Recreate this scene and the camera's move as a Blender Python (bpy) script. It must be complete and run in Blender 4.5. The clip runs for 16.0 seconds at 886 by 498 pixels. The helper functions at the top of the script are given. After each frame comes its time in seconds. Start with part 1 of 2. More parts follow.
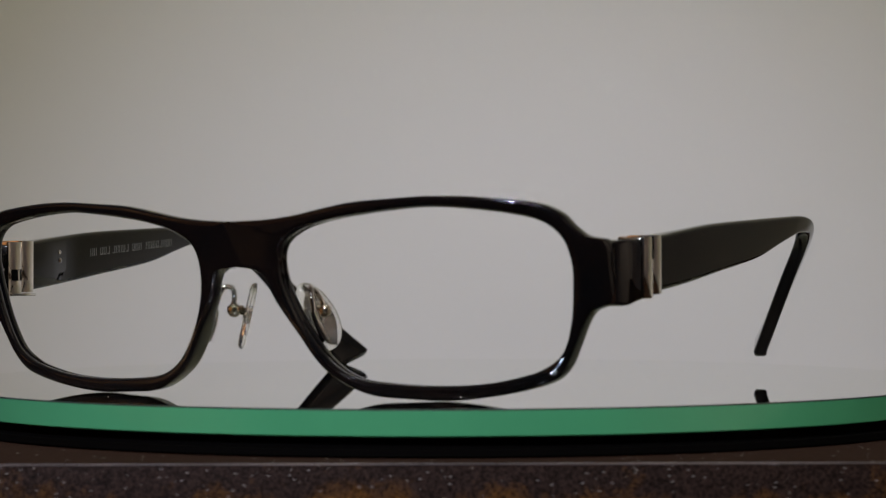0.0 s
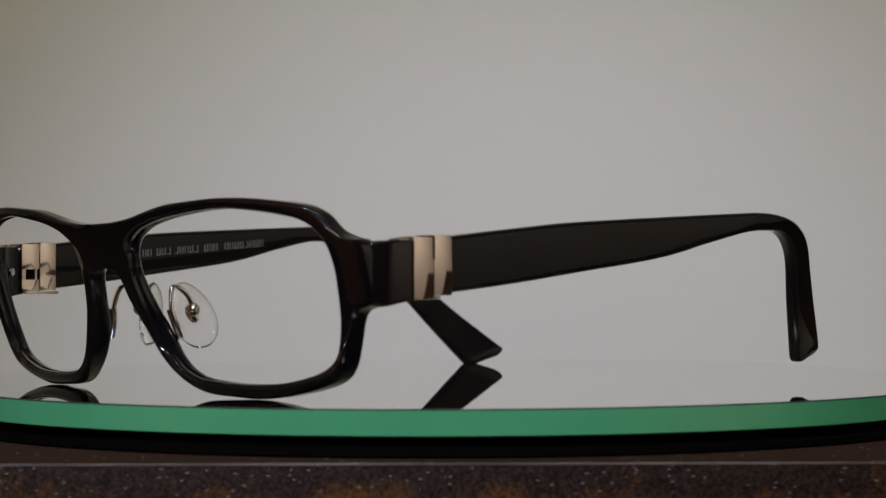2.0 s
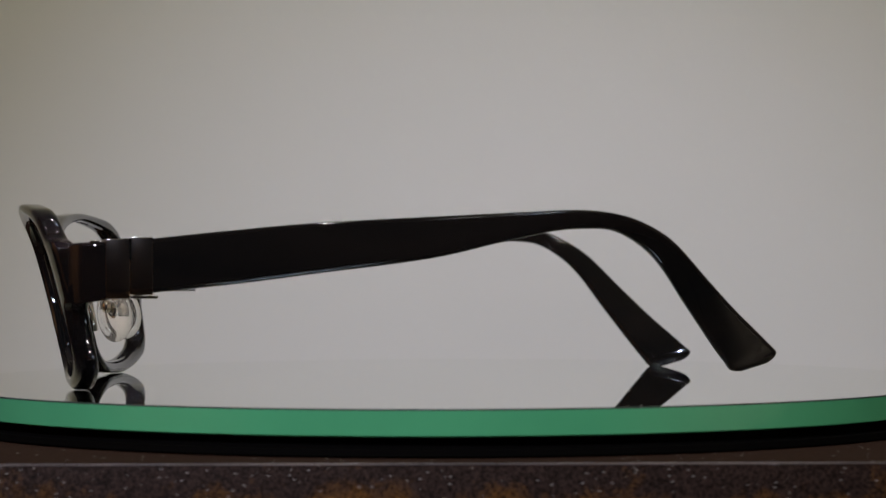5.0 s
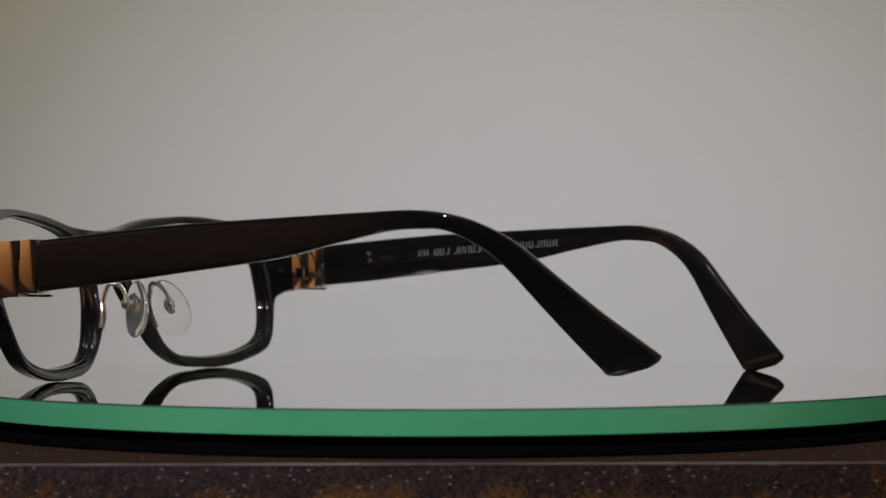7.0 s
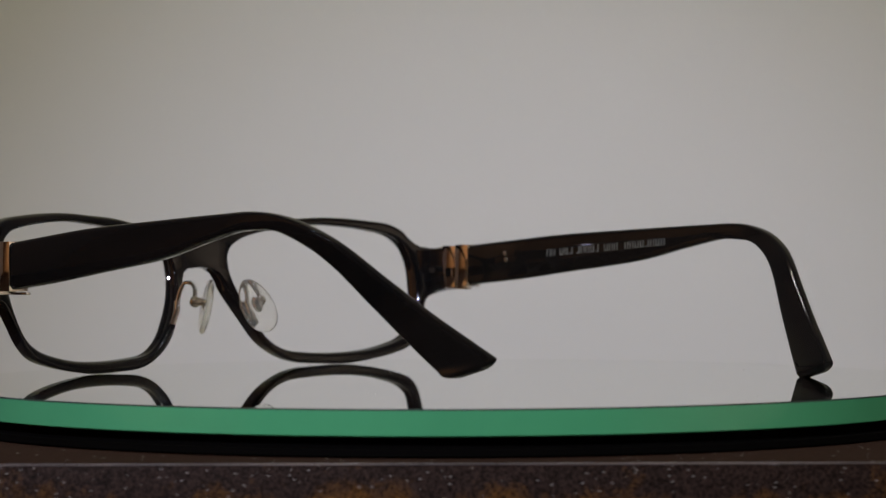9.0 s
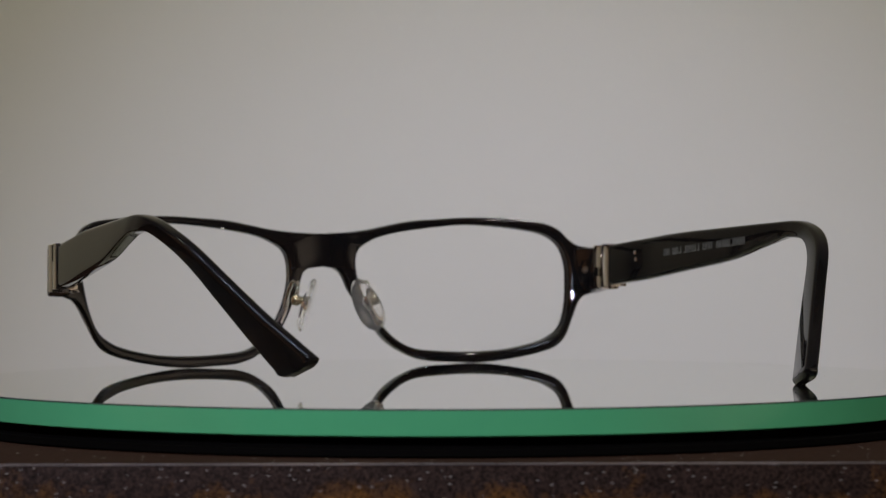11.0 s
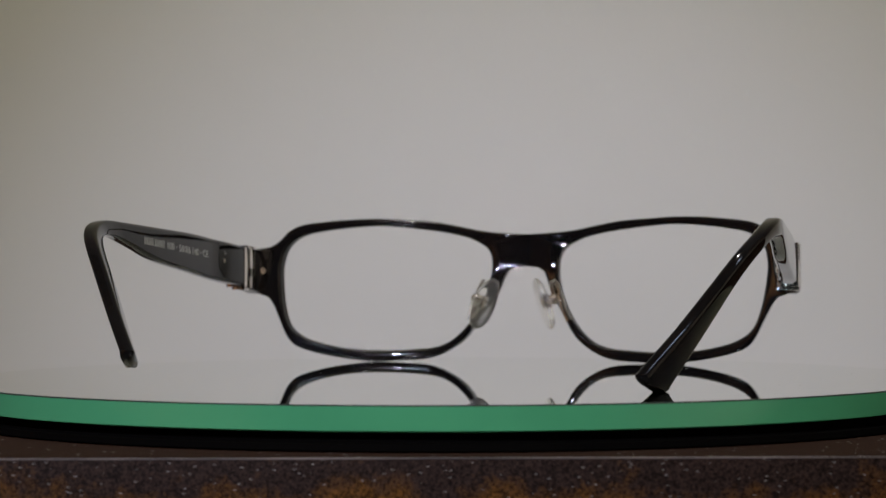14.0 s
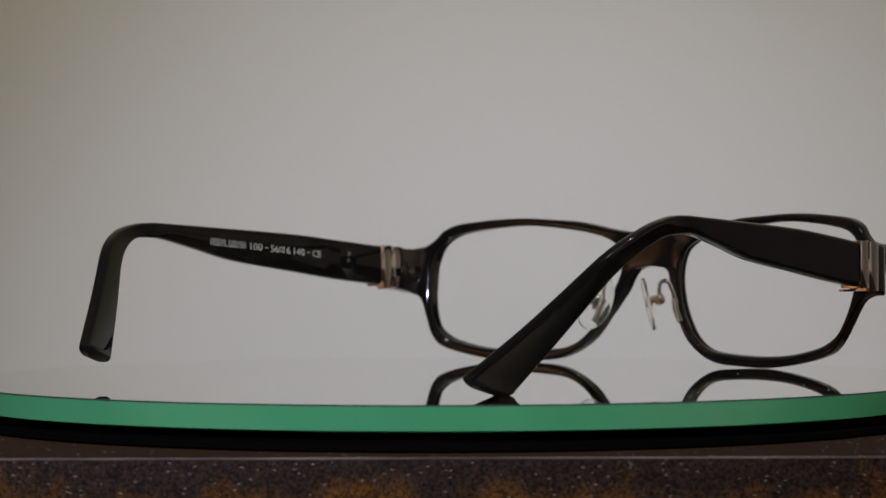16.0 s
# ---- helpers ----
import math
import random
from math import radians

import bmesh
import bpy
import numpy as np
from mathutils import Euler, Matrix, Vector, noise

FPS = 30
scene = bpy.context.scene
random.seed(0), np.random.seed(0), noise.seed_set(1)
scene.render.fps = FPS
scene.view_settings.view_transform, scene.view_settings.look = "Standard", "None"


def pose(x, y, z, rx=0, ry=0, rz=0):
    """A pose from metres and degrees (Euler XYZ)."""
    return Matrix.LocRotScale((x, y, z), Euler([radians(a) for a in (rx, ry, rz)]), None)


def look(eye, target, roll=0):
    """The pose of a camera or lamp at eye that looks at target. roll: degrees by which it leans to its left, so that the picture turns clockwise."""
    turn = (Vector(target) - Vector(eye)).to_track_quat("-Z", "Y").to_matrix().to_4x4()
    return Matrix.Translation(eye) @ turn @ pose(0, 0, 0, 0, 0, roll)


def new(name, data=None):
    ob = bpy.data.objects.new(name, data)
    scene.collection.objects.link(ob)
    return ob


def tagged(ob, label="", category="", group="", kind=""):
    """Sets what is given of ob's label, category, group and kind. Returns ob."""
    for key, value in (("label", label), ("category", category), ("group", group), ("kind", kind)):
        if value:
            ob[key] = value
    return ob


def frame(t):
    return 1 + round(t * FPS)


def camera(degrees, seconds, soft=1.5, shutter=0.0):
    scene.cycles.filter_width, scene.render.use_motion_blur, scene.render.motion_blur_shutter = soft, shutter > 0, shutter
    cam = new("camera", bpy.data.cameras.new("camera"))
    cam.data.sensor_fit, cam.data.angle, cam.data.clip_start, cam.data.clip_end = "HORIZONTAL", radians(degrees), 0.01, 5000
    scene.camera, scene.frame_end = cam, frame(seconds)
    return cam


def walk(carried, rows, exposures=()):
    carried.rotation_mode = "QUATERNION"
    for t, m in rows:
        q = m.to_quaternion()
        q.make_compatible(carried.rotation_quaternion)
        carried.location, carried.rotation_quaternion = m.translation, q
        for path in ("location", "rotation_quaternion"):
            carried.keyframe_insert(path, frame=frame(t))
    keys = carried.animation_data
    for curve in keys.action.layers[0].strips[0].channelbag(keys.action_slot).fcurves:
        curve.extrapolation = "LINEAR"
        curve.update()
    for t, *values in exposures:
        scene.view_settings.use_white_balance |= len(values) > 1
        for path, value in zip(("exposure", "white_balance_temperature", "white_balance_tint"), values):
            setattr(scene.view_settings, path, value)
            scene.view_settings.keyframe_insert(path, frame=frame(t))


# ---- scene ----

MM = 0.001
TABLE_Z = 0.75                 # table top
DISC_Z = TABLE_Z + 0.0085      # top of the mirror disc
DISC_R = 0.1065
SPIN_START, SPIN_RATE = -26.09, -11.992   # degrees, degrees a second

# ---- camera ----
cam = camera(21.61, 16.0, soft=1.2)
cam.data.dof.use_dof = True
cam.data.dof.focus_distance = 0.482
cam.data.dof.aperture_fstop = 34.0
EYE = Vector((0, -0.502, DISC_Z + 0.02443))


def shot(back, pitch, yaw):
    """The camera's pose, drawn back along its view by so many metres."""
    m = Matrix.Translation(EYE) @ pose(0, 0, 0, 90 + pitch, 0, yaw) @ pose(0, 0, 0, 0, 0, -0.155)
    return m @ Matrix.Translation((0, 0, back))


walk(cam, [(0, shot(0, 0.412, 0.066)), (12.1, shot(0, 0.412, 0.066)), (12.4, shot(0.0116, 0.425, 0.078)), (16, shot(0.0116, 0.425, 0.078))])

# ---- light ----
world = bpy.data.worlds.new("world")
scene.world = world
world.use_nodes = True
world.node_tree.nodes["Background"].inputs[0].default_value = (0.9, 0.85, 0.78, 1)
world.node_tree.nodes["Background"].inputs[1].default_value = 0.02
scene.view_settings.exposure = 0.0


def lamp(name, kind, eye, target, watts, colour, size, size_y=None, cone=None, blend=1.0):
    data = bpy.data.lights.new(name, kind)
    data.energy, data.color = watts, colour
    if kind == "AREA":
        data.shape, data.size, data.size_y = "RECTANGLE", size, size_y or size
    else:
        data.shadow_soft_size = size
    if kind == "SPOT":
        data.spot_size, data.spot_blend = radians(cone), blend
    ob = new(name, data)
    ob.matrix_world = look(eye, target)
    return ob


# Unseen lamp, added to wash the back wall with warm light.
lamp("warm_wall_wash", "SPOT", (0.10, -0.75, 2.0), (0.03, 0.262, 0.74), 27.2, (0.925, 0.885, 0.49), 0.006, cone=37, blend=1.0)
# Unseen fill, added to brighten and cool the lower wall.
lamp("cool_wall_fill", "SPOT", (-0.29, -0.95, 1.42), (0.05, 0.262, 0.655), 41.5, (0.78, 0.80, 1.0), 0.015, cone=23, blend=1.0)
# Small unseen panel, added only for bluish glints on the glasses.
lamp("glint_light", "AREA", (-0.55, -1.55, 1.75), (0, 0, TABLE_Z), 0.5, (0.62, 0.75, 1.0), 0.05, 0.08)
for eye in ((0.19, -1.2, 2.57), (0.12, -0.35, 2.57)):
    lamp("ceiling_panel", "AREA", eye, (eye[0] + 0.001, eye[1], 0), 1.5, (0.66, 0.77, 1.0), 0.14, 0.14)
for eye in ((-0.55, -0.45, 2.55), (0.5, -0.25, 2.55), (0.05, -1.5, 2.55), (-0.15, 0.1, 2.55)):
    lamp("ceiling_spot", "SPOT", eye, (0, 0, TABLE_Z), 7.0, (1.0, 0.95, 0.90), 0.02, cone=24, blend=0.6)
# Unseen fills that brighten the side walls for their reflection in the metal bands.
lamp("side_wall_fill", "SPOT", (0.5, -0.85, 1.55), (1.6, -0.85, 0.95), 58, (1.0, 0.87, 0.76), 0.04, cone=112, blend=0.7)
lamp("side_wall_fill", "SPOT", (-0.8, -0.85, 2.4), (-1.6, -0.85, 1.0), 160, (1.0, 0.80, 0.52), 0.04, cone=62, blend=0.6)

# ---- materials ----


def material(name, colour, rough=0.5, metal=0.0, second=None, scale=60.0, amount=0.35, bump=0.0, bump_scale=400.0, spec=0.5, rough_var=0.0, coat=0.0, stretch=(1, 1, 1)):
    """Base colour that drifts between two tones, with fine relief."""
    m = bpy.data.materials.new(name)
    m.use_nodes = True
    nt = m.node_tree
    b = nt.nodes["Principled BSDF"]
    b.inputs["Roughness"].default_value, b.inputs["Metallic"].default_value = rough, metal
    b.inputs["Specular IOR Level"].default_value, b.inputs["Coat Weight"].default_value = spec, coat
    co = nt.nodes.new("ShaderNodeTexCoord")
    mp = nt.nodes.new("ShaderNodeMapping")
    mp.inputs["Scale"].default_value = stretch
    nt.links.new(co.outputs["Object"], mp.inputs[0])
    n = nt.nodes.new("ShaderNodeTexNoise")
    n.inputs["Scale"].default_value, n.inputs["Detail"].default_value = scale, 6
    nt.links.new(mp.outputs[0], n.inputs["Vector"])
    mix = nt.nodes.new("ShaderNodeMix")
    mix.data_type = "RGBA"
    ramp = nt.nodes.new("ShaderNodeMapRange")
    ramp.inputs[1].default_value, ramp.inputs[2].default_value, ramp.inputs[4].default_value = 0.35, 0.7, amount
    nt.links.new(n.outputs[0], ramp.inputs[0])
    nt.links.new(ramp.outputs[0], mix.inputs[0])
    mix.inputs[6].default_value = (*colour, 1)
    mix.inputs[7].default_value = (*(second or [c * 0.8 for c in colour]), 1)
    nt.links.new(mix.outputs[2], b.inputs["Base Color"])
    if rough_var:
        rr = nt.nodes.new("ShaderNodeMapRange")
        rr.inputs[3].default_value, rr.inputs[4].default_value = rough, rough + rough_var
        nt.links.new(n.outputs[0], rr.inputs[0])
        nt.links.new(rr.outputs[0], b.inputs["Roughness"])
    if bump:
        f = nt.nodes.new("ShaderNodeTexNoise")
        f.inputs["Scale"].default_value, f.inputs["Detail"].default_value = bump_scale, 4
        nt.links.new(mp.outputs[0], f.inputs["Vector"])
        bp = nt.nodes.new("ShaderNodeBump")
        bp.inputs["Strength"].default_value, bp.inputs["Distance"].default_value = bump, 0.0005
        nt.links.new(f.outputs[0], bp.inputs["Height"])
        nt.links.new(bp.outputs[0], b.inputs["Normal"])
    return m


ACETATE = material("black_acetate", (0.003, 0.003, 0.0035), 0.015, second=(0.009, 0.005, 0.0035), scale=90, amount=0.5, spec=0.55, rough_var=0.02)
SATIN = material("satin_black_acetate", (0.0035, 0.0033, 0.0033), 0.03, second=(0.008, 0.006, 0.005), scale=120, amount=0.6, bump=0.012, bump_scale=1500, rough_var=0.02, stretch=(1, 0.15, 1), spec=0.3)
STEEL = material("brushed_steel", (0.86, 0.79, 0.72), 0.07, 1.0, second=(0.78, 0.71, 0.63), scale=300, amount=0.6, rough_var=0.05, stretch=(1, 1, 0.1))
CHROME = material("bright_wire", (0.88, 0.87, 0.85), 0.06, 1.0)
NICKEL = material("worn_nickel", (0.74, 0.68, 0.57), 0.09, 1.0, second=(0.55, 0.48, 0.38), scale=900, rough_var=0.08)
PRINT = material("white_print", (0.36, 0.36, 0.35), 0.6)
# White print of the other temple, dimmed to stand in for defocus.
DIM_PRINT = material("dim_print", (0.085, 0.085, 0.08), 0.6, second=(0.15, 0.15, 0.14), scale=900)
MIRROR = material("mirror_glass", (0.80, 0.825, 0.785), 0.012, 1.0, second=(0.77, 0.80, 0.76), scale=25, amount=0.5)
EDGE = material("green_glass_edge", (0.078, 0.365, 0.172), 0.14, second=(0.060, 0.30, 0.142), scale=45, amount=0.5, coat=0.3)
DUST = material("dust", (0.5, 0.48, 0.45), 0.9)
BEVEL = material("ground_glass", (0.02, 0.035, 0.028), 0.6, second=(0.03, 0.045, 0.035), scale=200, spec=0.2)
BASE = material("matt_black_plastic", (0.0016, 0.0014, 0.0014), 0.75, second=(0.003, 0.0025, 0.002), scale=60, bump=0.1, spec=0.04)
PLASTER = material("backdrop_paint", (0.62, 0.61, 0.60), 0.85, second=(0.58, 0.57, 0.56), scale=3.0, amount=0.5, bump=0.15, bump_scale=250)
# Unseen wall; its warm brown is added for the orange reflection in the bands.
WARM_WALL = material("warm_reflection_wall", (0.32, 0.165, 0.075), 0.55, second=(0.20, 0.10, 0.045), scale=4, amount=0.8, stretch=(6, 6, 0.5), bump=0.2)
CREAM = material("cream_wall_paint", (0.45, 0.41, 0.36), 0.8, second=(0.41, 0.37, 0.32), scale=2.5)
# Coloured dark so the unseen south side reflects like an unlit room.
UNLIT_WALL = material("unlit_wall_colour", (0.05, 0.05, 0.055), 0.7, second=(0.04, 0.04, 0.042), scale=2.5)
FLOOR = material("oak_floor_boards", (0.085, 0.05, 0.03), 0.5, second=(0.06, 0.035, 0.02), scale=5, amount=0.8, stretch=(0.4, 5, 1))


def pad_material():
    m = bpy.data.materials.new("clear_silicone")
    m.use_nodes = True
    b = m.node_tree.nodes["Principled BSDF"]
    b.inputs["Base Color"].default_value = (0.985, 0.975, 0.945, 1)
    b.inputs["Roughness"].default_value = 0.02
    b.inputs["Transmission Weight"].default_value = 0.95
    b.inputs["IOR"].default_value = 1.16
    b.inputs["Coat Weight"].default_value = 1.0
    b.inputs["Coat Roughness"].default_value = 0.02
    return m


SILICONE = pad_material()


def slab_material(name, dark, amber, cover, rough=0.42):
    """Speckled dark stone: a dark ground, amber blotches, small pale crystals."""
    m = bpy.data.materials.new(name)
    m.use_nodes = True
    nt = m.node_tree
    b = nt.nodes["Principled BSDF"]
    co = nt.nodes.new("ShaderNodeTexCoord")
    big = nt.nodes.new("ShaderNodeTexNoise")
    big.inputs["Scale"].default_value, big.inputs["Detail"].default_value = 110, 8
    big.inputs["Roughness"].default_value = 0.7
    grain = nt.nodes.new("ShaderNodeTexNoise")
    grain.inputs["Scale"].default_value, grain.inputs["Detail"].default_value = 2300, 4
    cell = nt.nodes.new("ShaderNodeTexVoronoi")
    cell.inputs["Scale"].default_value = 850
    for n in (big, grain):
        nt.links.new(co.outputs["Object"], n.inputs["Vector"])
    flat = nt.nodes.new("ShaderNodeMapping")
    flat.inputs["Scale"].default_value = (0.42, 0.4, 2.0)
    nt.links.new(co.outputs["Object"], flat.inputs["Vector"])
    nt.links.new(flat.outputs[0], cell.inputs["Vector"])
    r1 = nt.nodes.new("ShaderNodeMapRange")
    r1.inputs[1].default_value, r1.inputs[2].default_value = 1 - cover, 1 - cover + 0.22
    # the amber seam lies in the lower part of the stone
    axes = nt.nodes.new("ShaderNodeSeparateXYZ")
    nt.links.new(co.outputs["Object"], axes.inputs[0])
    seam = nt.nodes.new("ShaderNodeMapRange")
    seam.inputs[1].default_value, seam.inputs[2].default_value = TABLE_Z - 0.0075, TABLE_Z - 0.002
    seam.inputs[3].default_value, seam.inputs[4].default_value = 0.10, -0.12
    nt.links.new(axes.outputs[2], seam.inputs[0])
    both = nt.nodes.new("ShaderNodeMath")
    both.operation = "ADD"
    nt.links.new(big.outputs[0], both.inputs[0])
    nt.links.new(seam.outputs[0], both.inputs[1])
    nt.links.new(both.outputs[0], r1.inputs[0])
    m1 = nt.nodes.new("ShaderNodeMix")
    m1.data_type = "RGBA"
    m1.inputs[6].default_value, m1.inputs[7].default_value = (*dark, 1), (*amber, 1)
    nt.links.new(r1.outputs[0], m1.inputs[0])
    m2 = nt.nodes.new("ShaderNodeMix")
    m2.data_type, m2.blend_type = "RGBA", "MULTIPLY"
    m2.inputs[0].default_value = 0.85
    nt.links.new(m1.outputs[2], m2.inputs[6])
    r2 = nt.nodes.new("ShaderNodeMapRange")
    r2.inputs[1].default_value, r2.inputs[2].default_value, r2.inputs[3].default_value, r2.inputs[4].default_value = 0.36, 0.62, 0.18, 1.75
    nt.links.new(grain.outputs[0], r2.inputs[0])
    nt.links.new(r2.outputs[0], m2.inputs[7])
    r3 = nt.nodes.new("ShaderNodeMapRange")
    r3.inputs[1].default_value, r3.inputs[2].default_value = 0.15, 0.07
    r3.inputs[3].default_value, r3.inputs[4].default_value = 0, 1
    nt.links.new(cell.outputs["Distance"], r3.inputs[0])
    pick = nt.nodes.new("ShaderNodeSeparateColor")
    nt.links.new(cell.outputs["Color"], pick.inputs[0])
    gt = nt.nodes.new("ShaderNodeMath")
    gt.operation = "GREATER_THAN"
    gt.inputs[1].default_value = 0.12
    nt.links.new(pick.outputs[0], gt.inputs[0])
    mul = nt.nodes.new("ShaderNodeMath")
    mul.operation = "MULTIPLY"
    nt.links.new(r3.outputs[0], mul.inputs[0])
    nt.links.new(gt.outputs[0], mul.inputs[1])
    m3 = nt.nodes.new("ShaderNodeMix")
    m3.data_type = "RGBA"
    m3.inputs[7].default_value = (0.30, 0.27, 0.26, 1)
    nt.links.new(mul.outputs[0], m3.inputs[0])
    nt.links.new(m2.outputs[2], m3.inputs[6])
    nt.links.new(m3.outputs[2], b.inputs["Base Color"])
    b.inputs["Roughness"].default_value, b.inputs["Specular IOR Level"].default_value = rough, 0.06
    bp = nt.nodes.new("ShaderNodeBump")
    bp.inputs["Strength"].default_value, bp.inputs["Distance"].default_value = 0.15, 0.0003
    nt.links.new(grain.outputs[0], bp.inputs["Height"])
    nt.links.new(bp.outputs[0], b.inputs["Normal"])
    return m


SLAB = slab_material("dark_speckled_stone", (0.0225, 0.0135, 0.011), (0.090, 0.039, 0.0095), 0.53)
# Chipped arris; its pale tone also paints in the edge highlight.
WORN_LIT_EDGE = material("chipped_lit_edge", (0.035, 0.028, 0.027), 0.5, second=(0.20, 0.165, 0.15), scale=130, amount=1.0, bump=0.2, bump_scale=900, stretch=(0.4, 1, 1))
SLAB_TOP = slab_material("brown_polished_stone", (0.024, 0.012, 0.008), (0.046, 0.023, 0.011), 0.5, rough=0.95)

# ---- builders ----


def part(name, bm, mat, parent, label="", smooth=True):
    me = bpy.data.meshes.new(name)
    bmesh.ops.recalc_face_normals(bm, faces=bm.faces)
    bm.to_mesh(me)
    bm.free()
    me.materials.append(mat)
    if smooth:
        me.shade_smooth()
        me.set_sharp_from_angle(angle=radians(38))
    ob = new(name, me)
    ob.parent = parent
    if label:
        tagged(ob, label)
    return ob


def box(bm, x0, x1, y0, y1, z0, z1, r=0.0, seg=2):
    """A bevelled block added to bm."""
    v = bmesh.ops.create_cube(bm, size=1.0)["verts"]
    for p in v:
        p.co = Vector(((x0 + x1) / 2 + p.co.x * (x1 - x0), (y0 + y1) / 2 + p.co.y * (y1 - y0), (z0 + z1) / 2 + p.co.z * (z1 - z0)))
    if r:
        e = {e for p in v for e in p.link_edges}
        bmesh.ops.bevel(bm, geom=list(e), offset=r, segments=seg, affect="EDGES", profile=0.5)
    return bm


def spline(points, n, closed=True):
    """n points, evenly spaced, on a smooth curve through the given ones."""
    pts = [Vector(p) for p in points]
    k = len(pts)
    fine = []
    for i in range(k if closed else k - 1):
        a, b, c, d = ((pts[(i + j) % k] if closed else pts[min(max(i + j, 0), k - 1)]) for j in (-1, 0, 1, 2))
        for q in range(16):
            t = q / 16
            fine.append(0.5 * ((2 * b) + (c - a) * t + (2 * a - 5 * b + 4 * c - d) * t * t + (3 * b - a - 3 * c + d) * t ** 3))
    if not closed:
        fine.append(pts[-1])
    loop = fine + [fine[0]] if closed else fine
    dist = [0.0]
    for p, q in zip(loop, loop[1:]):
        dist.append(dist[-1] + (q - p).length)
    out, j = [], 0
    for i in range(n):
        want = dist[-1] * i / (n if closed else n - 1)
        while j < len(dist) - 2 and dist[j + 1] < want:
            j += 1
        span = dist[j + 1] - dist[j]
        out.append(loop[j].lerp(loop[j + 1], (want - dist[j]) / span if span else 0))
    return out


def loft(bm, rings, closed_ends=True):
    """Skin a run of equal closed rings."""
    vs = [[bm.verts.new(p) for p in ring] for ring in rings]
    n = len(vs[0])
    for a, b in zip(vs, vs[1:]):
        for i in range(n):
            bm.faces.new((a[i], a[(i + 1) % n], b[(i + 1) % n], b[i]))
    if closed_ends:
        bm.faces.new(vs[0][::-1])
        bm.faces.new(vs[-1])
    return bm


def tube(bm, points, radius, sides=10, n=24):
    """A round wire along a smooth curve."""
    pts = spline(points, n, closed=False)
    rings = []
    for i, p in enumerate(pts):
        d = (pts[min(i + 1, n - 1)] - pts[max(i - 1, 0)]).normalized()
        u = d.orthogonal().normalized() if i == 0 else (u - d * u.dot(d)).normalized()
        w = d.cross(u)
        rings.append([p + (u * math.cos(a) + w * math.sin(a)) * radius for a in (2 * math.pi * k / sides for k in range(sides))])
    return loft(bm, rings)


def disc_profile(bm, profile, steps=192):
    """A turned body: (radius, z) profile spun about the z axis."""
    rings = [[Vector((r * math.cos(2 * math.pi * k / steps), r * math.sin(2 * math.pi * k / steps), z)) for k in range(steps)] for r, z in profile]
    return loft(bm, rings)


# ---- room ----


def slab_wall(name, x0, x1, y0, y1, z0, z1, mat, label):
    ob = part(name, box(bmesh.new(), x0, x1, y0, y1, z0, z1), mat, None, smooth=False)
    return tagged(ob, label, "wall" if "wall" in name else name, kind="structure")


BACK = 0.262
slab_wall("wall_north", -1.6, 1.6, BACK, BACK + 0.1, 0, 2.6, PLASTER, "plain pale grey painted wall behind the turntable")
slab_wall("wall_south", -1.6, 1.6, -2.6, -2.5, 0, 2.6, UNLIT_WALL, "plain unseen wall, coloured dark for black reflections in the glasses")
slab_wall("wall_east", 1.6, 1.7, -2.6, BACK + 0.1, 0, 2.6, CREAM, "plain cream painted side wall")
slab_wall("wall_west", -1.7, -1.6, -2.6, BACK + 0.1, 0, 2.6, WARM_WALL, "unseen side wall, coloured warm wood-brown for orange reflections in the bands")
slab_wall("floor", -1.7, 1.7, -2.6, BACK + 0.1, -0.1, 0, FLOOR, "brown oak floor")
slab_wall("ceiling", -1.7, 1.7, -2.6, BACK + 0.1, 2.6, 2.7, CREAM, "plain cream ceiling")

# ---- table ----
FRONT, REAR = -0.1137, 0.118


def table():
    top = new("stone_table")
    tagged(top, "dark brown speckled stone table under the turntable", "table")
    part("slab", box(bmesh.new(), -0.7, 0.7, FRONT, REAR, TABLE_Z - 0.045, TABLE_Z - 0.0001, 0.0002), SLAB, top, "dark speckled stone slab with rough front edge")
    part("polished_face", box(bmesh.new(), -0.698, 0.698, FRONT + 0.0006, REAR - 0.001, TABLE_Z - 0.002, TABLE_Z, 0.00005, 1), SLAB_TOP, top, "brown polished stone top")
    part("worn_lit_edge", box(bmesh.new(), -0.699, 0.699, FRONT - 0.00005, FRONT + 0.0004, TABLE_Z - 0.0004, TABLE_Z - 0.00008, 0.0001, 2), WORN_LIT_EDGE, top, "chipped front arris of the stone, paled for its edge highlight")
    for x in (-0.62, 0.62):
        for y in (FRONT + 0.05, REAR - 0.05):
            part("leg", box(bmesh.new(), x - 0.03, x + 0.03, y - 0.03, y + 0.03, 0, TABLE_Z - 0.045, 0.003), BASE, top, "black table leg")
    return top


table()

# ---- turntable ----


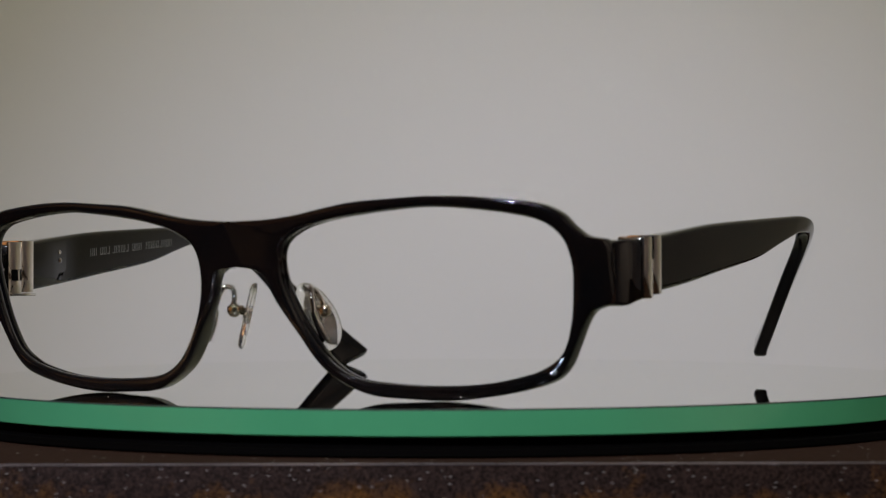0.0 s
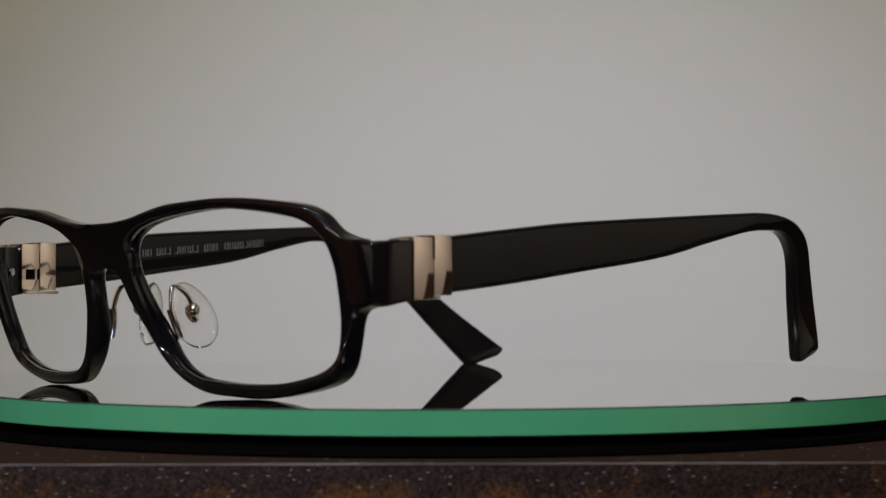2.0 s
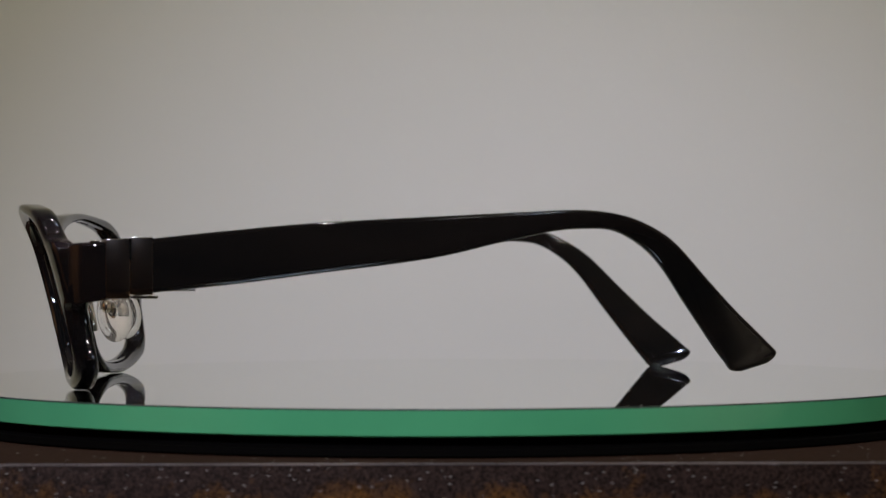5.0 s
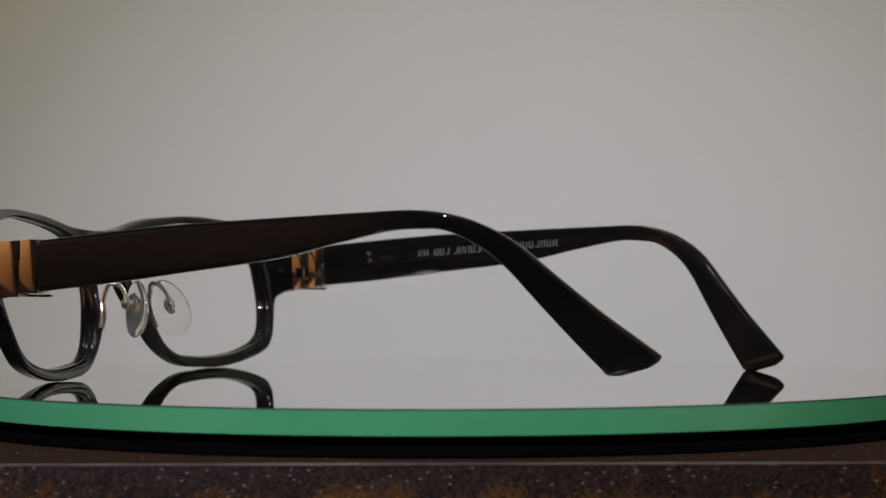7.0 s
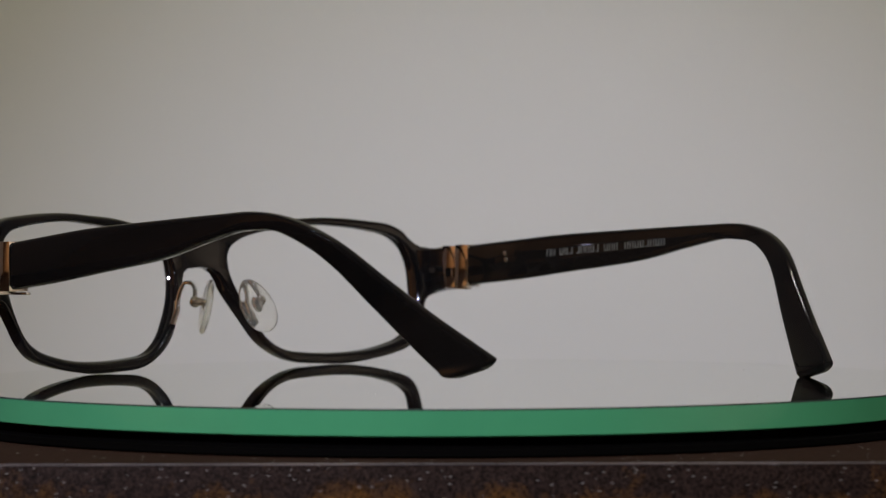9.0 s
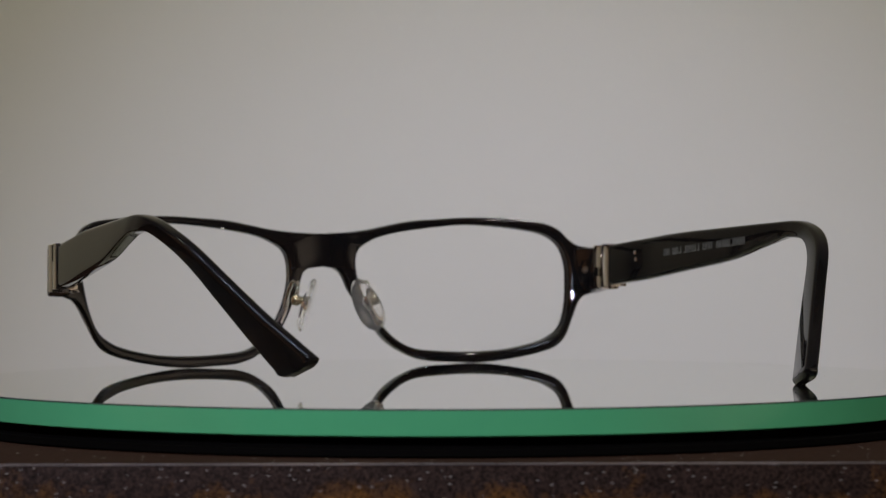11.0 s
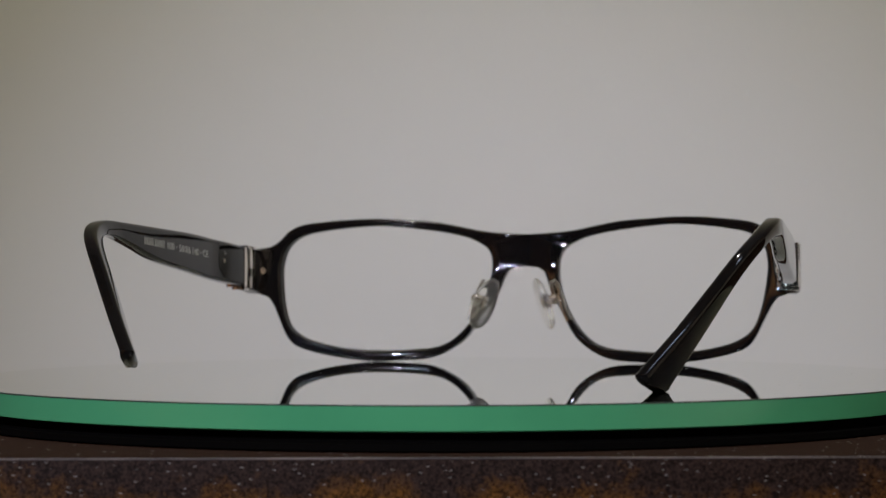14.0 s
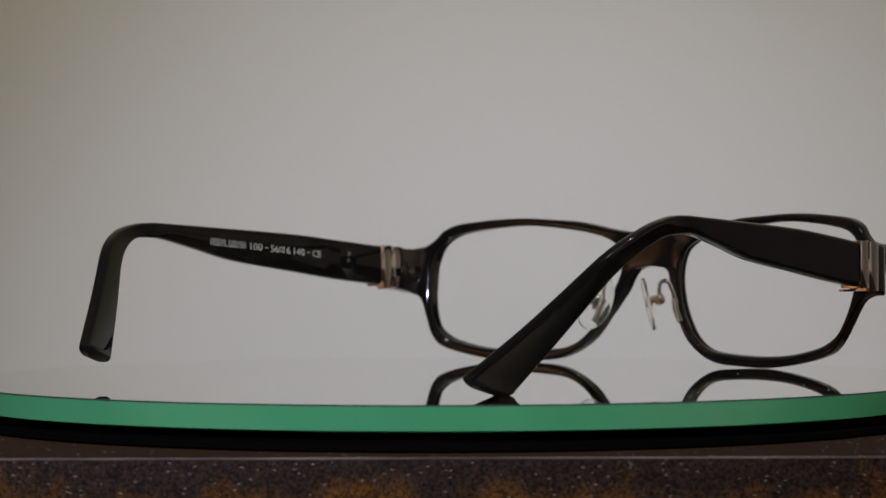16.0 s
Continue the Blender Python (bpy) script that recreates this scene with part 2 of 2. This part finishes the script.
def turntable():
    t = new("mirror_turntable")
    t.location = (0, 0, TABLE_Z)
    tagged(t, "round green-edged mirror glass turntable on a black base", "turntable")
    h, r = DISC_Z - TABLE_Z, DISC_R
    part("glass_disc", disc_profile(bmesh.new(), [(0.001, 0.0036), (r - 0.0004, 0.0036), (r, 0.0039), (r, h - 0.0003), (0.001, h - 0.0003)]), EDGE, t, "green polished edge of thick glass")
    part("mirror_face", disc_profile(bmesh.new(), [(0.001, h - 0.00018), (r - 0.00025, h - 0.00018), (r - 0.00025, h), (0.001, h)]), MIRROR, t, "mirrored top face")
    part("ground_bevel", disc_profile(bmesh.new(), [(r - 0.002, h - 0.00028), (r - 0.00002, h - 0.00028), (r - 0.0002, h - 0.00002), (r - 0.002, h - 0.00002)]), BEVEL, t, "dark ground bevel of the glass")
    bm = bmesh.new()
    rnd = random.Random(11)
    for k in range(46):
        a, q = rnd.uniform(0, 2 * math.pi), DISC_R * math.sqrt(rnd.uniform(0.02, 0.97))
        v = bmesh.ops.create_icosphere(bm, subdivisions=1, radius=rnd.uniform(0.00004, 0.00013))["verts"]
        for p in v:
            p.co = Vector((p.co.x * rnd.uniform(0.8, 1.8) + q * math.cos(a), p.co.y + q * math.sin(a), p.co.z * 0.5 + h + 0.00003))
    tagged(part("dust_specks", bm, DUST, t, "a few pale dust specks"), kind="stuff")
    part("base_plate", disc_profile(bmesh.new(), [(0.001, 0.0), (r - 0.0008, 0.0), (r - 0.0002, 0.0004), (r - 0.0002, 0.0016), (r - 0.0022, 0.0020), (r - 0.0022, 0.0035), (0.001, 0.0035)]), BASE, t, "matt black rotating base")
    return t


TURNTABLE = turntable()

# ---- eyeglasses ----
# glasses space: x to the wearer's side, y back along the temples, z up, in millimetres
GX, GY = 0.115, -84.07
FRONT_X, FRONT_Y = -0.27, -84.94
OUTER = [(0, 32.6), (6.8, 32.9), (12.7, 33.6), (17.2, 34.5), (24.3, 35.8), (31.4, 36.3), (38.6, 36.7), (45.8, 36.6), (52.9, 36), (58.4, 35.2), (61.8, 33.5), (63.4, 31.5), (65.9, 29.5), (69.2, 28.7), (69.6, 24.1), (69.2, 17.9), (66.4, 17),
         (64.4, 15.1), (62.1, 10.7), (60.1, 6.6), (57.6, 4), (52.4, 2.2), (45.1, 0.8), (38, 0.1), (30.9, 0.3), (24, 0.8), (19.1, 2.6), (14.3, 6.2), (10.7, 11.9), (6.8, 17.8), (5.5, 21.4), (4, 23.6), (0, 24.3)]
INNER = [(8.8, 24.9), (9.9, 28.5), (13.4, 30.8), (17.2, 32.1), (22.7, 33.2), (31.4, 34.3), (38.6, 34.8), (45.8, 34.4), (52.9, 33.5), (58.2, 32.2), (61.5, 29.4), (62.7, 25.1), (62.5, 20.4), (61.5, 14.2), (59.6, 9.1), (56.3, 6.3), (52, 4.7),
         (45, 3.3), (36.6, 2.8), (27.9, 3.1), (20.9, 4.1), (15.9, 7.4), (11.8, 13.2), (9.3, 19.8)]


def front_y(x, z):
    """Depth of the front's middle surface: face curve and lean."""
    return 0.00217 * x * x + 0.28 * (24.7 - z) - 0.4 + 0.5 * ease((abs(x) - 3.0) / 3.5)


def skew(x):
    """The front sits a little askew: one side lies further back."""
    return 0.0203 * max(0.0, 30 - x)


def ease(t):
    t = min(1.0, max(0.0, t))
    return t * t * (3 - 2 * t)


def cast(poly, c, a):
    """Where the ray from c at angle a leaves the polygon."""
    d = Vector((math.cos(a), math.sin(a)))
    best = None
    for p, q in zip(poly, poly[1:] + poly[:1]):
        e = q - p
        den = d.x * e.y - d.y * e.x
        if abs(den) < 1e-9:
            continue
        k = ((p.x - c.x) * e.y - (p.y - c.y) * e.x) / den
        u = ((p.x - c.x) * d.y - (p.y - c.y) * d.x) / den
        if k > 0 and -1e-6 <= u <= 1 + 1e-6 and (best is None or k > best):
            best = k
    return c + d * best, best


def front_bm():
    """Both rims with the bridge: a rounded section swept round each lens opening."""
    outer = [Vector((max(p.x, 0), p.y)) for p in spline([(*p, 0) for p in OUTER], 220, closed=False)]
    inner = [Vector((p.x, p.y)) for p in spline([(*p, 0) for p in INNER], 160)]
    c = Vector((36, 23))
    half = 2.2
    bm = bmesh.new()
    n = 240
    corners = [math.atan2(OUTER[0][1] - c.y, -c.x), math.atan2(OUTER[-1][1] - c.y, -c.x)]
    angles = sorted([2 * math.pi * i / n - math.pi + 0.0003 for i in range(n)] + corners)
    for side in (1, -1):
        rings = []
        for a in angles:
            pi, ri = cast(inner, c, a)
            po, ro = cast(outer, c, a)
            d = (po - pi)
            w = d.length
            d.normalize()
            seam = po.x < 0.02
            # front face from the opening outwards, then the back face inwards
            r_out = 0.0 if seam else min(1.2, w * 0.45)
            steps = 5
            prof = []
            # lens groove, inner wall and chamfer towards the face
            r_in = min(0.75, w * 0.33)
            prof += [(0.42, -0.02), (0.0, -0.5), (0.0, -half + 1.0), (0.08, -half + 0.7), (r_in * 0.55, -half + 0.22), (r_in, -half)]
            prof.append((r_in + (w - r_out - r_in) * 0.33, -half))
            prof.append((r_in + (w - r_out - r_in) * 0.67, -half))
            for k in range(steps + 1):
                t = k / steps * math.pi / 2
                prof.append((w - r_out + r_out * math.sin(t), -half + r_out - r_out * math.cos(t)))
            back = [(u, -v) for u, v in reversed(prof)]
            ring = []
            for u, v in prof + back:
                q = pi + d * u
                if v > 0:
                    v *= 1 + 0.45 * ease((19 - q.x) / 9) * ease((27 - q.y) / 9) * ease((q.y - 2) / 8)
                    # the back of the bridge stands more upright than the rims
                    v += 0.15 * (q.y - 28.5) * ease((11 - q.x) / 5)
                ring.append(Vector((side * q.x, front_y(q.x, q.y) + skew(side * q.x) + v, q.y)))
            rings.append((ring, seam))
        vs = [[bm.verts.new(p) for p in ring] for ring, _ in rings]
        m = len(vs[0])
        mid = m // 2 - 1
        for i in range(len(vs)):
            j = (i + 1) % len(vs)
            both = rings[i][1] and rings[j][1]
            for k in range(m):
                if both and mid - 6 <= k <= mid + 6:
                    # open middle where the halves meet
                    pa, pb = vs[i][k].co, vs[i][(k + 1) % m].co
                    if abs(pa.x) < 0.03 and abs(pb.x) < 0.03:
                        continue
                f = (vs[i][k], vs[i][(k + 1) % m], vs[j][(k + 1) % m], vs[j][k])
                try:
                    bm.faces.new(f)
                except ValueError:
                    pass
    bmesh.ops.remove_doubles(bm, verts=bm.verts, dist=0.012)
    bmesh.ops.dissolve_degenerate(bm, dist=0.001, edges=bm.edges)
    return bm


def rounded(hx, hz, r, n=4):
    """A rounded rectangle about the origin."""
    out = []
    for sx, sz, a0 in ((1, 1, 0), (-1, 1, 90), (-1, -1, 180), (1, -1, 270)):
        for k in range(n + 1):
            a = radians(a0 + 90 * k / n)
            out.append((sx * (hx - r) + r * math.cos(a), sz * (hz - r) + r * math.sin(a)))
    return out


# temple: stations along it, with the top and bottom edge (y, z) and the outer face's x
EDGE_TOP = [(25, 29.6), (40, 31.1), (55, 32.4), (78, 33.6), (95, 34.4), (104.5, 34.7), (111.5, 33.9), (117, 32.0), (122.5, 28.6), (129, 22.2), (135.3, 16.1), (140.0, 12.0), (144.7, 7.9)]
EDGE_LOW = [(25, 19.6), (40, 21.1), (55, 23.0), (76, 25.7), (89, 28.6), (99, 30.7), (105.5, 31.2), (110.5, 30.8), (115.8, 28.0), (120, 24.0), (125, 17.2), (130.8, 9.6), (134.6, 4.9)]
FACE_X = [(25, 71.7), (60, 72.8), (90, 73.9), (103, 74.3), (147, 74.3)]
EAR_X = [(4, 50.9), (9, 54.9), (14.6, 59.3), (21.4, 64.2), (27.2, 68.6), (30.5, 71.8), (33, 74.2)]


def along(table, v):
    for (v0, x0), (v1, x1) in zip(table, table[1:]):
        if v <= v1:
            return x0 + (x1 - x0) * (max(v, v0) - v0) / (v1 - v0)
    return table[-1][1]


def smooth_face(y):
    """Outer face of the straight part of the temple."""
    return along(FACE_X, y)


def thickness(y):
    """The straight part of the temple thickens towards its hinge."""
    f = min(1.0, max(0.0, (45.0 - y) / 20.0))
    return 3.2 + 1.3 * f * f * (3 - 2 * f)


def temple_bm(side):
    n = 110
    top = spline([(0, *p) for p in EDGE_TOP], n, closed=False)
    low = spline([(0, *p) for p in EDGE_LOW], n, closed=False)
    mids = [(p + q) / 2 for p, q in zip(low, top)]
    bend = max(range(n), key=lambda i: mids[i].z)
    raw = [along(FACE_X, m.y) if i <= bend else along(EAR_X, m.z) for i, m in enumerate(mids)]
    xs = [sum(raw[min(max(i + k, 0), n - 1)] for k in range(-5, 6)) / 11 if 8 < i < n - 5 else raw[i] for i in range(n)]
    rings = []
    for i in range(n):
        a, b = low[i], top[i]
        thick = thickness(mids[i].y)
        half = (b - a).length / 2
        d = (b - a).normalized()
        hz = half
        ht = thick / 2
        ear = max(0.0, (i - bend) / (n - 1 - bend))
        twist = -0.28 * ear          # the ear tip turns its lower edge outwards
        lift, reach_back = (-3.3 * ear, 0.0) if side < 0 else (-0.3 * ear, 0.6 * ear)
        rings.append([Vector((side * (xs[i] + 1.1 * ear - thick / 2 + u + twist * w), mids[i].y + d.y * w + reach_back, mids[i].z + d.z * w + lift)) for u, w in rounded(ht, hz, min(1.05, ht * 0.66, hz * 0.8), 5)])
    # rounded end of the ear tip
    last, out_way = rings[-1], Vector((0, d.z, -d.y))
    centre = sum(last, Vector()) / len(last)
    reach = 2.0
    for k in range(1, 7):
        a = k / 6 * math.pi / 2
        ring = []
        for p in last:
            off = p - centre
            w = Vector((0, d.y, d.z)).dot(off)
            long = Vector((0, d.y, d.z)) * w
            side_off = off - long
            keep = (abs(w) - reach * (1 - math.cos(a))) / abs(w) if abs(w) > reach else math.cos(a)
            ring.append(centre + long * max(keep, 0.02) + side_off * (0.25 + 0.75 * math.cos(a)) + out_way * reach * (0.7 + 0.45 * (1 - (w / 5.2) ** 2)) * math.sin(a))
        rings.append(ring)
    return loft(bmesh.new(), rings)


def block(side, x0, x1, y0, y1, z0, z1, r):
    bm = bmesh.new()
    a, b = sorted((side * x0, side * x1))
    return box(bm, a, b, y0, y1, z0, z1, r)


def eyeglasses():
    root = new("eyeglasses")
    root.location = (0, 0, DISC_Z)
    tagged(root, "black acetate eyeglasses with silver hinge bands, standing open on mirror", "eyeglasses")
    shift = Vector((GX, GY, 0)) * MM

    def add(name, bm, mat, label="", parent=None, origin=None):
        for v in bm.verts:
            v.co = v.co * MM - (origin if origin else Vector())
        ob = part(name, bm, mat, parent or root, label)
        if parent is None:
            ob.location = shift + (origin if origin else Vector())
        return ob

    shift = Vector((FRONT_X, FRONT_Y, 0)) * MM
    add("front_frame", front_bm(), ACETATE, "glossy black acetate front with rounded rectangular rims")
    for side in (1, -1):
        shift = Vector((GX, GY + (1.7 if side < 0 else 0), 0)) * MM
        # end piece between the front and the band
        rings = []
        for y, x_in, x_out, z0, z1 in ((9.6, 64.4, 69.3, 17.7, 28.5), (10.6, 64.5, 70.5, 17.3, 28.75), (11.8, 65.2, 71.15, 17.4, 28.85), (13.5, 66.4, 71.5, 17.8, 28.9), (17.2, 67.6, 71.6, 18.4, 29.0)):
            cx, cz = (x_in + x_out) / 2, (z0 + z1) / 2
            rings.append([Vector((side * (cx + u), y, cz + w)) for u, w in rounded((x_out - x_in) / 2, (z1 - z0) / 2, 0.6, 3)])
        add("end_piece", loft(bmesh.new(), rings), ACETATE, "glossy black end piece")
        bm = block(side, 66.95, 71.95, 16.6, 21.0, 18.5, 29.5, 0.1)
        box(bm, *sorted((side * 68.6, side * 71.2)), 13.6, 17.0, 28.75, 29.25, 0.15, 1)
        add("hinge_band", bm, STEEL, "silver metal hinge band")
        # solid black block paints the slot's shade, with the hinge barrel showing in it
        add("slot_shade", block(side, 66.9, 68.0, 17.6, 20.9, 21.6, 23.9, 0.0), BASE, "black block painting the shade of the band's slot")
        bm = bmesh.new()
        bmesh.ops.create_cone(bm, cap_ends=True, segments=18, radius1=0.8, radius2=0.8, depth=2.2)
        bmesh.ops.translate(bm, verts=bm.verts, vec=(side * 67.6, 20.0, 22.75))
        add("hinge_knuckle", bm, CHROME, "bright hinge barrel")
        # cross-head screw on the inner face of the end piece
        bm = bmesh.new()
        bmesh.ops.create_cone(bm, cap_ends=True, segments=20, radius1=0.95, radius2=0.85, depth=0.7)
        screw_m = Matrix.Translation((side * 66.25, 13.7, 23.3)) @ Matrix.Rotation(radians(side * 57), 4, "Z") @ Matrix.Rotation(radians(-90), 4, "X")
        for w, l in ((0.1, 0.62), (0.62, 0.1)):
            box(bm, -w, w, -l, l, 0.3, 0.45)
        bmesh.ops.transform(bm, verts=bm.verts, matrix=screw_m)
        add("hinge_screw", bm, STEEL, "small cross-head screw")
        # temple, turned a little down on the side that touches the glass
        hinge = Vector((side * 70, 21, 24)) * MM
        temple = add("temple", temple_bm(side), SATIN, "black acetate temple arm with curved ear tip", origin=hinge)
        for name, bm, mat, label in temple_details(side):
            add(name, bm, mat, label, parent=temple, origin=hinge)
        if side < 0:
            temple.rotation_euler = (radians(-0.4), 0, radians(1.35))
        shift = Vector((GX, GY + (0.5 if side < 0 else 0), 0)) * MM
        nose_pad(side, add)
    return root


def temple_details(side):
    out = []
    bm = block(side, 67.0, 71.96, 21.1, 25.2, 19.2, 29.8, 0.1)
    out.append(("temple_band", bm, STEEL, "silver metal temple band"))
    # uncut slot: its shade is put in as black blocks
    bm = block(side, 71.5, 72.0, 20.95, 21.3, 25.6, 29.5, 0.0)
    box(bm, *sorted((side * 70.0, side * 71.6)), 19.6, 21.3, 29.5, 29.62)
    out.append(("slot_shade", bm, BASE, "black blocks painting the shaded slot between the band halves"))
    rings = []
    for y, z0, z1 in ((25.3, 20.4, 28.9), (29, 20.7, 29.3), (33, 21.1, 29.7), (37, 21.7, 30.0), (39.6, 24.2, 30.2)):
        x = smooth_face(y) - thickness(y)
        rings.append([Vector((side * (x + u + 0.44), y, (z0 + z1) / 2 + w)) for u, w in rounded(0.5, (z1 - z0) / 2, 0.1, 2)])
    out.append(("hinge_plate", loft(bmesh.new(), rings), SATIN, "dark inlaid hinge plate"))
    for y, z in ((36.6, 27.6), (36.9, 25.9)):
        bm = bmesh.new()
        bmesh.ops.create_uvsphere(bm, u_segments=14, v_segments=8, radius=0.68)
        bmesh.ops.translate(bm, verts=bm.verts, vec=(side * (smooth_face(y) - thickness(y) + 0.3), y, z))
        out.append(("rivet", bm, CHROME, "bright rivet head"))
    bm = block(side, 66.75, 68.1, 17.2, 25.9, 18.45, 19.0, 0.2)
    out.append(("hinge_foot", bm, CHROME, "bright metal hinge foot"))
    out.append(("printed_line", printed_line(side), PRINT if side > 0 else DIM_PRINT, "row of small white print on the inner face"))
    return out


def print_place(side, u):
    """The spot at u millimetres along the printed line, on the temple's inner face."""
    y = 85.2 - u
    return Vector((side * (smooth_face(y) - 3.2), y, 30.45 - 0.078 * u))


def letters(bm, body, u0, u1, side):
    """Small raised type between u0 and u1 along the printed line."""
    curve = bpy.data.curves.new("type", "FONT")
    curve.body, curve.size, curve.extrude, curve.resolution_u = body, 2.45, 0.04, 3
    ob = new("type", curve)
    me = bpy.data.meshes.new_from_object(ob.evaluated_get(bpy.context.evaluated_depsgraph_get()))
    bpy.data.objects.remove(ob)
    bpy.data.curves.remove(curve)
    xs = [v.co.x for v in me.vertices]
    span = max(xs) - min(xs)
    for v in me.vertices:
        p = print_place(side, u0 + (v.co.x - min(xs)) / span * (u1 - u0))
        v.co = p + Vector((-side * (v.co.z + 0.02), 0, v.co.y - 0.85))
    bm.from_mesh(me)
    bpy.data.meshes.remove(me)


def bars(bm, side, u0, count, pitch, rnd):
    """Marks the size of letters, as plain bars."""
    for k in range(count):
        u, style = u0 + k * pitch, rnd.randrange(3)
        pieces = [(0.0, 0.24, -0.85, 0.85)]
        if style in (0, 1):
            pieces.append((0.8, 1.04, -0.85, 0.85))
        if style in (1, 2):
            pieces.append((0.0, 1.0, -0.85, -0.6))
        for a, b, z0, z1 in pieces:
            p, q = print_place(side, u + a), print_place(side, u + b)
            box(bm, *sorted((p.x - side * 0.06, p.x + side * 0.1)), q.y, p.y, p.z + z0, p.z + z1)


def printed_line(side):
    bm, rnd = bmesh.new(), random.Random(4)
    bars(bm, side, 0.0, 8, 1.52, rnd)
    if side > 0:
        for body, u0, u1 in (("100", 13.4, 17.5), ("56", 20.5, 23.2), ("16", 25.0, 27.4), ("140", 28.7, 32.6), ("CE", 35.5, 38.7)):
            letters(bm, body, u0, u1, side)
        for u0, u1, z0, z1 in ((18.6, 19.4, -0.12, 0.12), (33.6, 34.4, -0.12, 0.12), (23.5, 24.7, -0.6, -0.4), (23.5, 24.7, 0.4, 0.6), (23.5, 23.72, -0.6, 0.6), (24.48, 24.7, -0.6, 0.6)):
            p, q = print_place(side, u0), print_place(side, u1)
            box(bm, *sorted((p.x - side * 0.06, p.x + side * 0.1)), q.y, p.y, p.z + z0, p.z + z1)
    else:
        for u0, count in ((13.8, 3), (19.5, 5), (27.5, 3), (33.0, 2)):
            bars(bm, side, u0, count, 1.45, rnd)
    return bm


def nose_pad(side, add):
    s = side
    # wire arm from the rim, looping up and back to the pad's box
    bm = bmesh.new()
    tube(bm, [(s * 11.0, 6.4, 15.0), (s * 10.3, 6.8, 18.2), (s * 9.5, 7.6, 20.4), (s * 8.9, 9.6, 20.3), (s * 9.5, 11.4, 18.4), (s * 10.1, 11.7, 16.6)], 0.5, 10, 28)
    add("pad_arm", bm, CHROME, "thin bright metal pad arm")
    bm = bmesh.new()
    tube(bm, [(s * 10.7, 6.3, 16.2), (s * 11.4, 6.9, 13.6), (s * 12.9, 7.3, 10.6)], 0.75, 10, 12)
    add("pad_mount", bm, CHROME, "bright metal mount on the rim")
    bm = bmesh.new()
    bmesh.ops.create_uvsphere(bm, u_segments=12, v_segments=8, radius=1.4)
    bmesh.ops.scale(bm, vec=(1, 0.85, 1), verts=bm.verts)
    for radius, depth in ((0.62, 2.9), (0.95, 2.2)):
        r = bmesh.ops.create_cone(bm, cap_ends=True, segments=10, radius1=radius, radius2=radius, depth=depth)
        bmesh.ops.rotate(bm, verts=r["verts"], matrix=Matrix.Rotation(radians(90), 3, "Y"))
        bmesh.ops.translate(bm, verts=r["verts"], vec=(-s * 0.5, 0.3, 0))
    bmesh.ops.translate(bm, verts=bm.verts, vec=(s * 10.0, 12.0, 16.1))
    add("pad_box", bm, NICKEL, "small round metal pad box")
    # clear pad: a lens-shaped oval, its face turned in and back
    bm = bmesh.new()
    rings = []
    for k, (f, w) in enumerate(((0.3, -0.75), (0.68, -0.8), (0.86, -0.75), (0.95, -0.5), (1.0, 0), (0.97, 0.4), (0.88, 0.62), (0.68, 0.7), (0.3, 0.72))):
        ring = []
        for i in range(32):
            a = 2 * math.pi * i / 32
            wide = 4.2 * (1 - 0.14 * math.sin(a))
            ring.append(Vector((wide * f * math.cos(a), 6.9 * f * math.sin(a), w)))
        rings.append(ring)
    loft(bm, rings)
    long_axis = Vector((-s * 0.42, -0.26, 1.0)).normalized()
    normal = Vector((-s * 0.91, 0.42, 0))
    normal = (normal - long_axis * normal.dot(long_axis)).normalized()
    across = long_axis.cross(normal)
    m = Matrix((across, long_axis, normal)).transposed().to_4x4()
    bmesh.ops.transform(bm, verts=bm.verts, matrix=Matrix.Translation((s * 7.7, 13.4, 15.0)) @ m)
    add("nose_pad", bm, SILICONE, "clear silicone nose pad")
    # cut metal core in the middle of the pad
    bm = bmesh.new()
    bmesh.ops.create_icosphere(bm, subdivisions=2, radius=1.0)
    bmesh.ops.scale(bm, vec=(1.25, 2.0, 0.75), verts=bm.verts)
    bmesh.ops.transform(bm, verts=bm.verts, matrix=Matrix.Translation((s * 7.9, 13.15, 15.3)) @ m)
    core = add("pad_core", bm, CHROME, "bright faceted metal core of the pad")
    core.data.shade_flat()


GLASSES = eyeglasses()

# ---- what moves ----


def motions():
    times = [i * 0.5 for i in range(33)]
    walk(GLASSES, [(t, pose(0, 0, DISC_Z, 0, 0, SPIN_START + SPIN_RATE * t)) for t in times])
    walk(TURNTABLE, [(t, pose(0, 0, TABLE_Z, 0, 0, SPIN_START + SPIN_RATE * t)) for t in times])


motions()
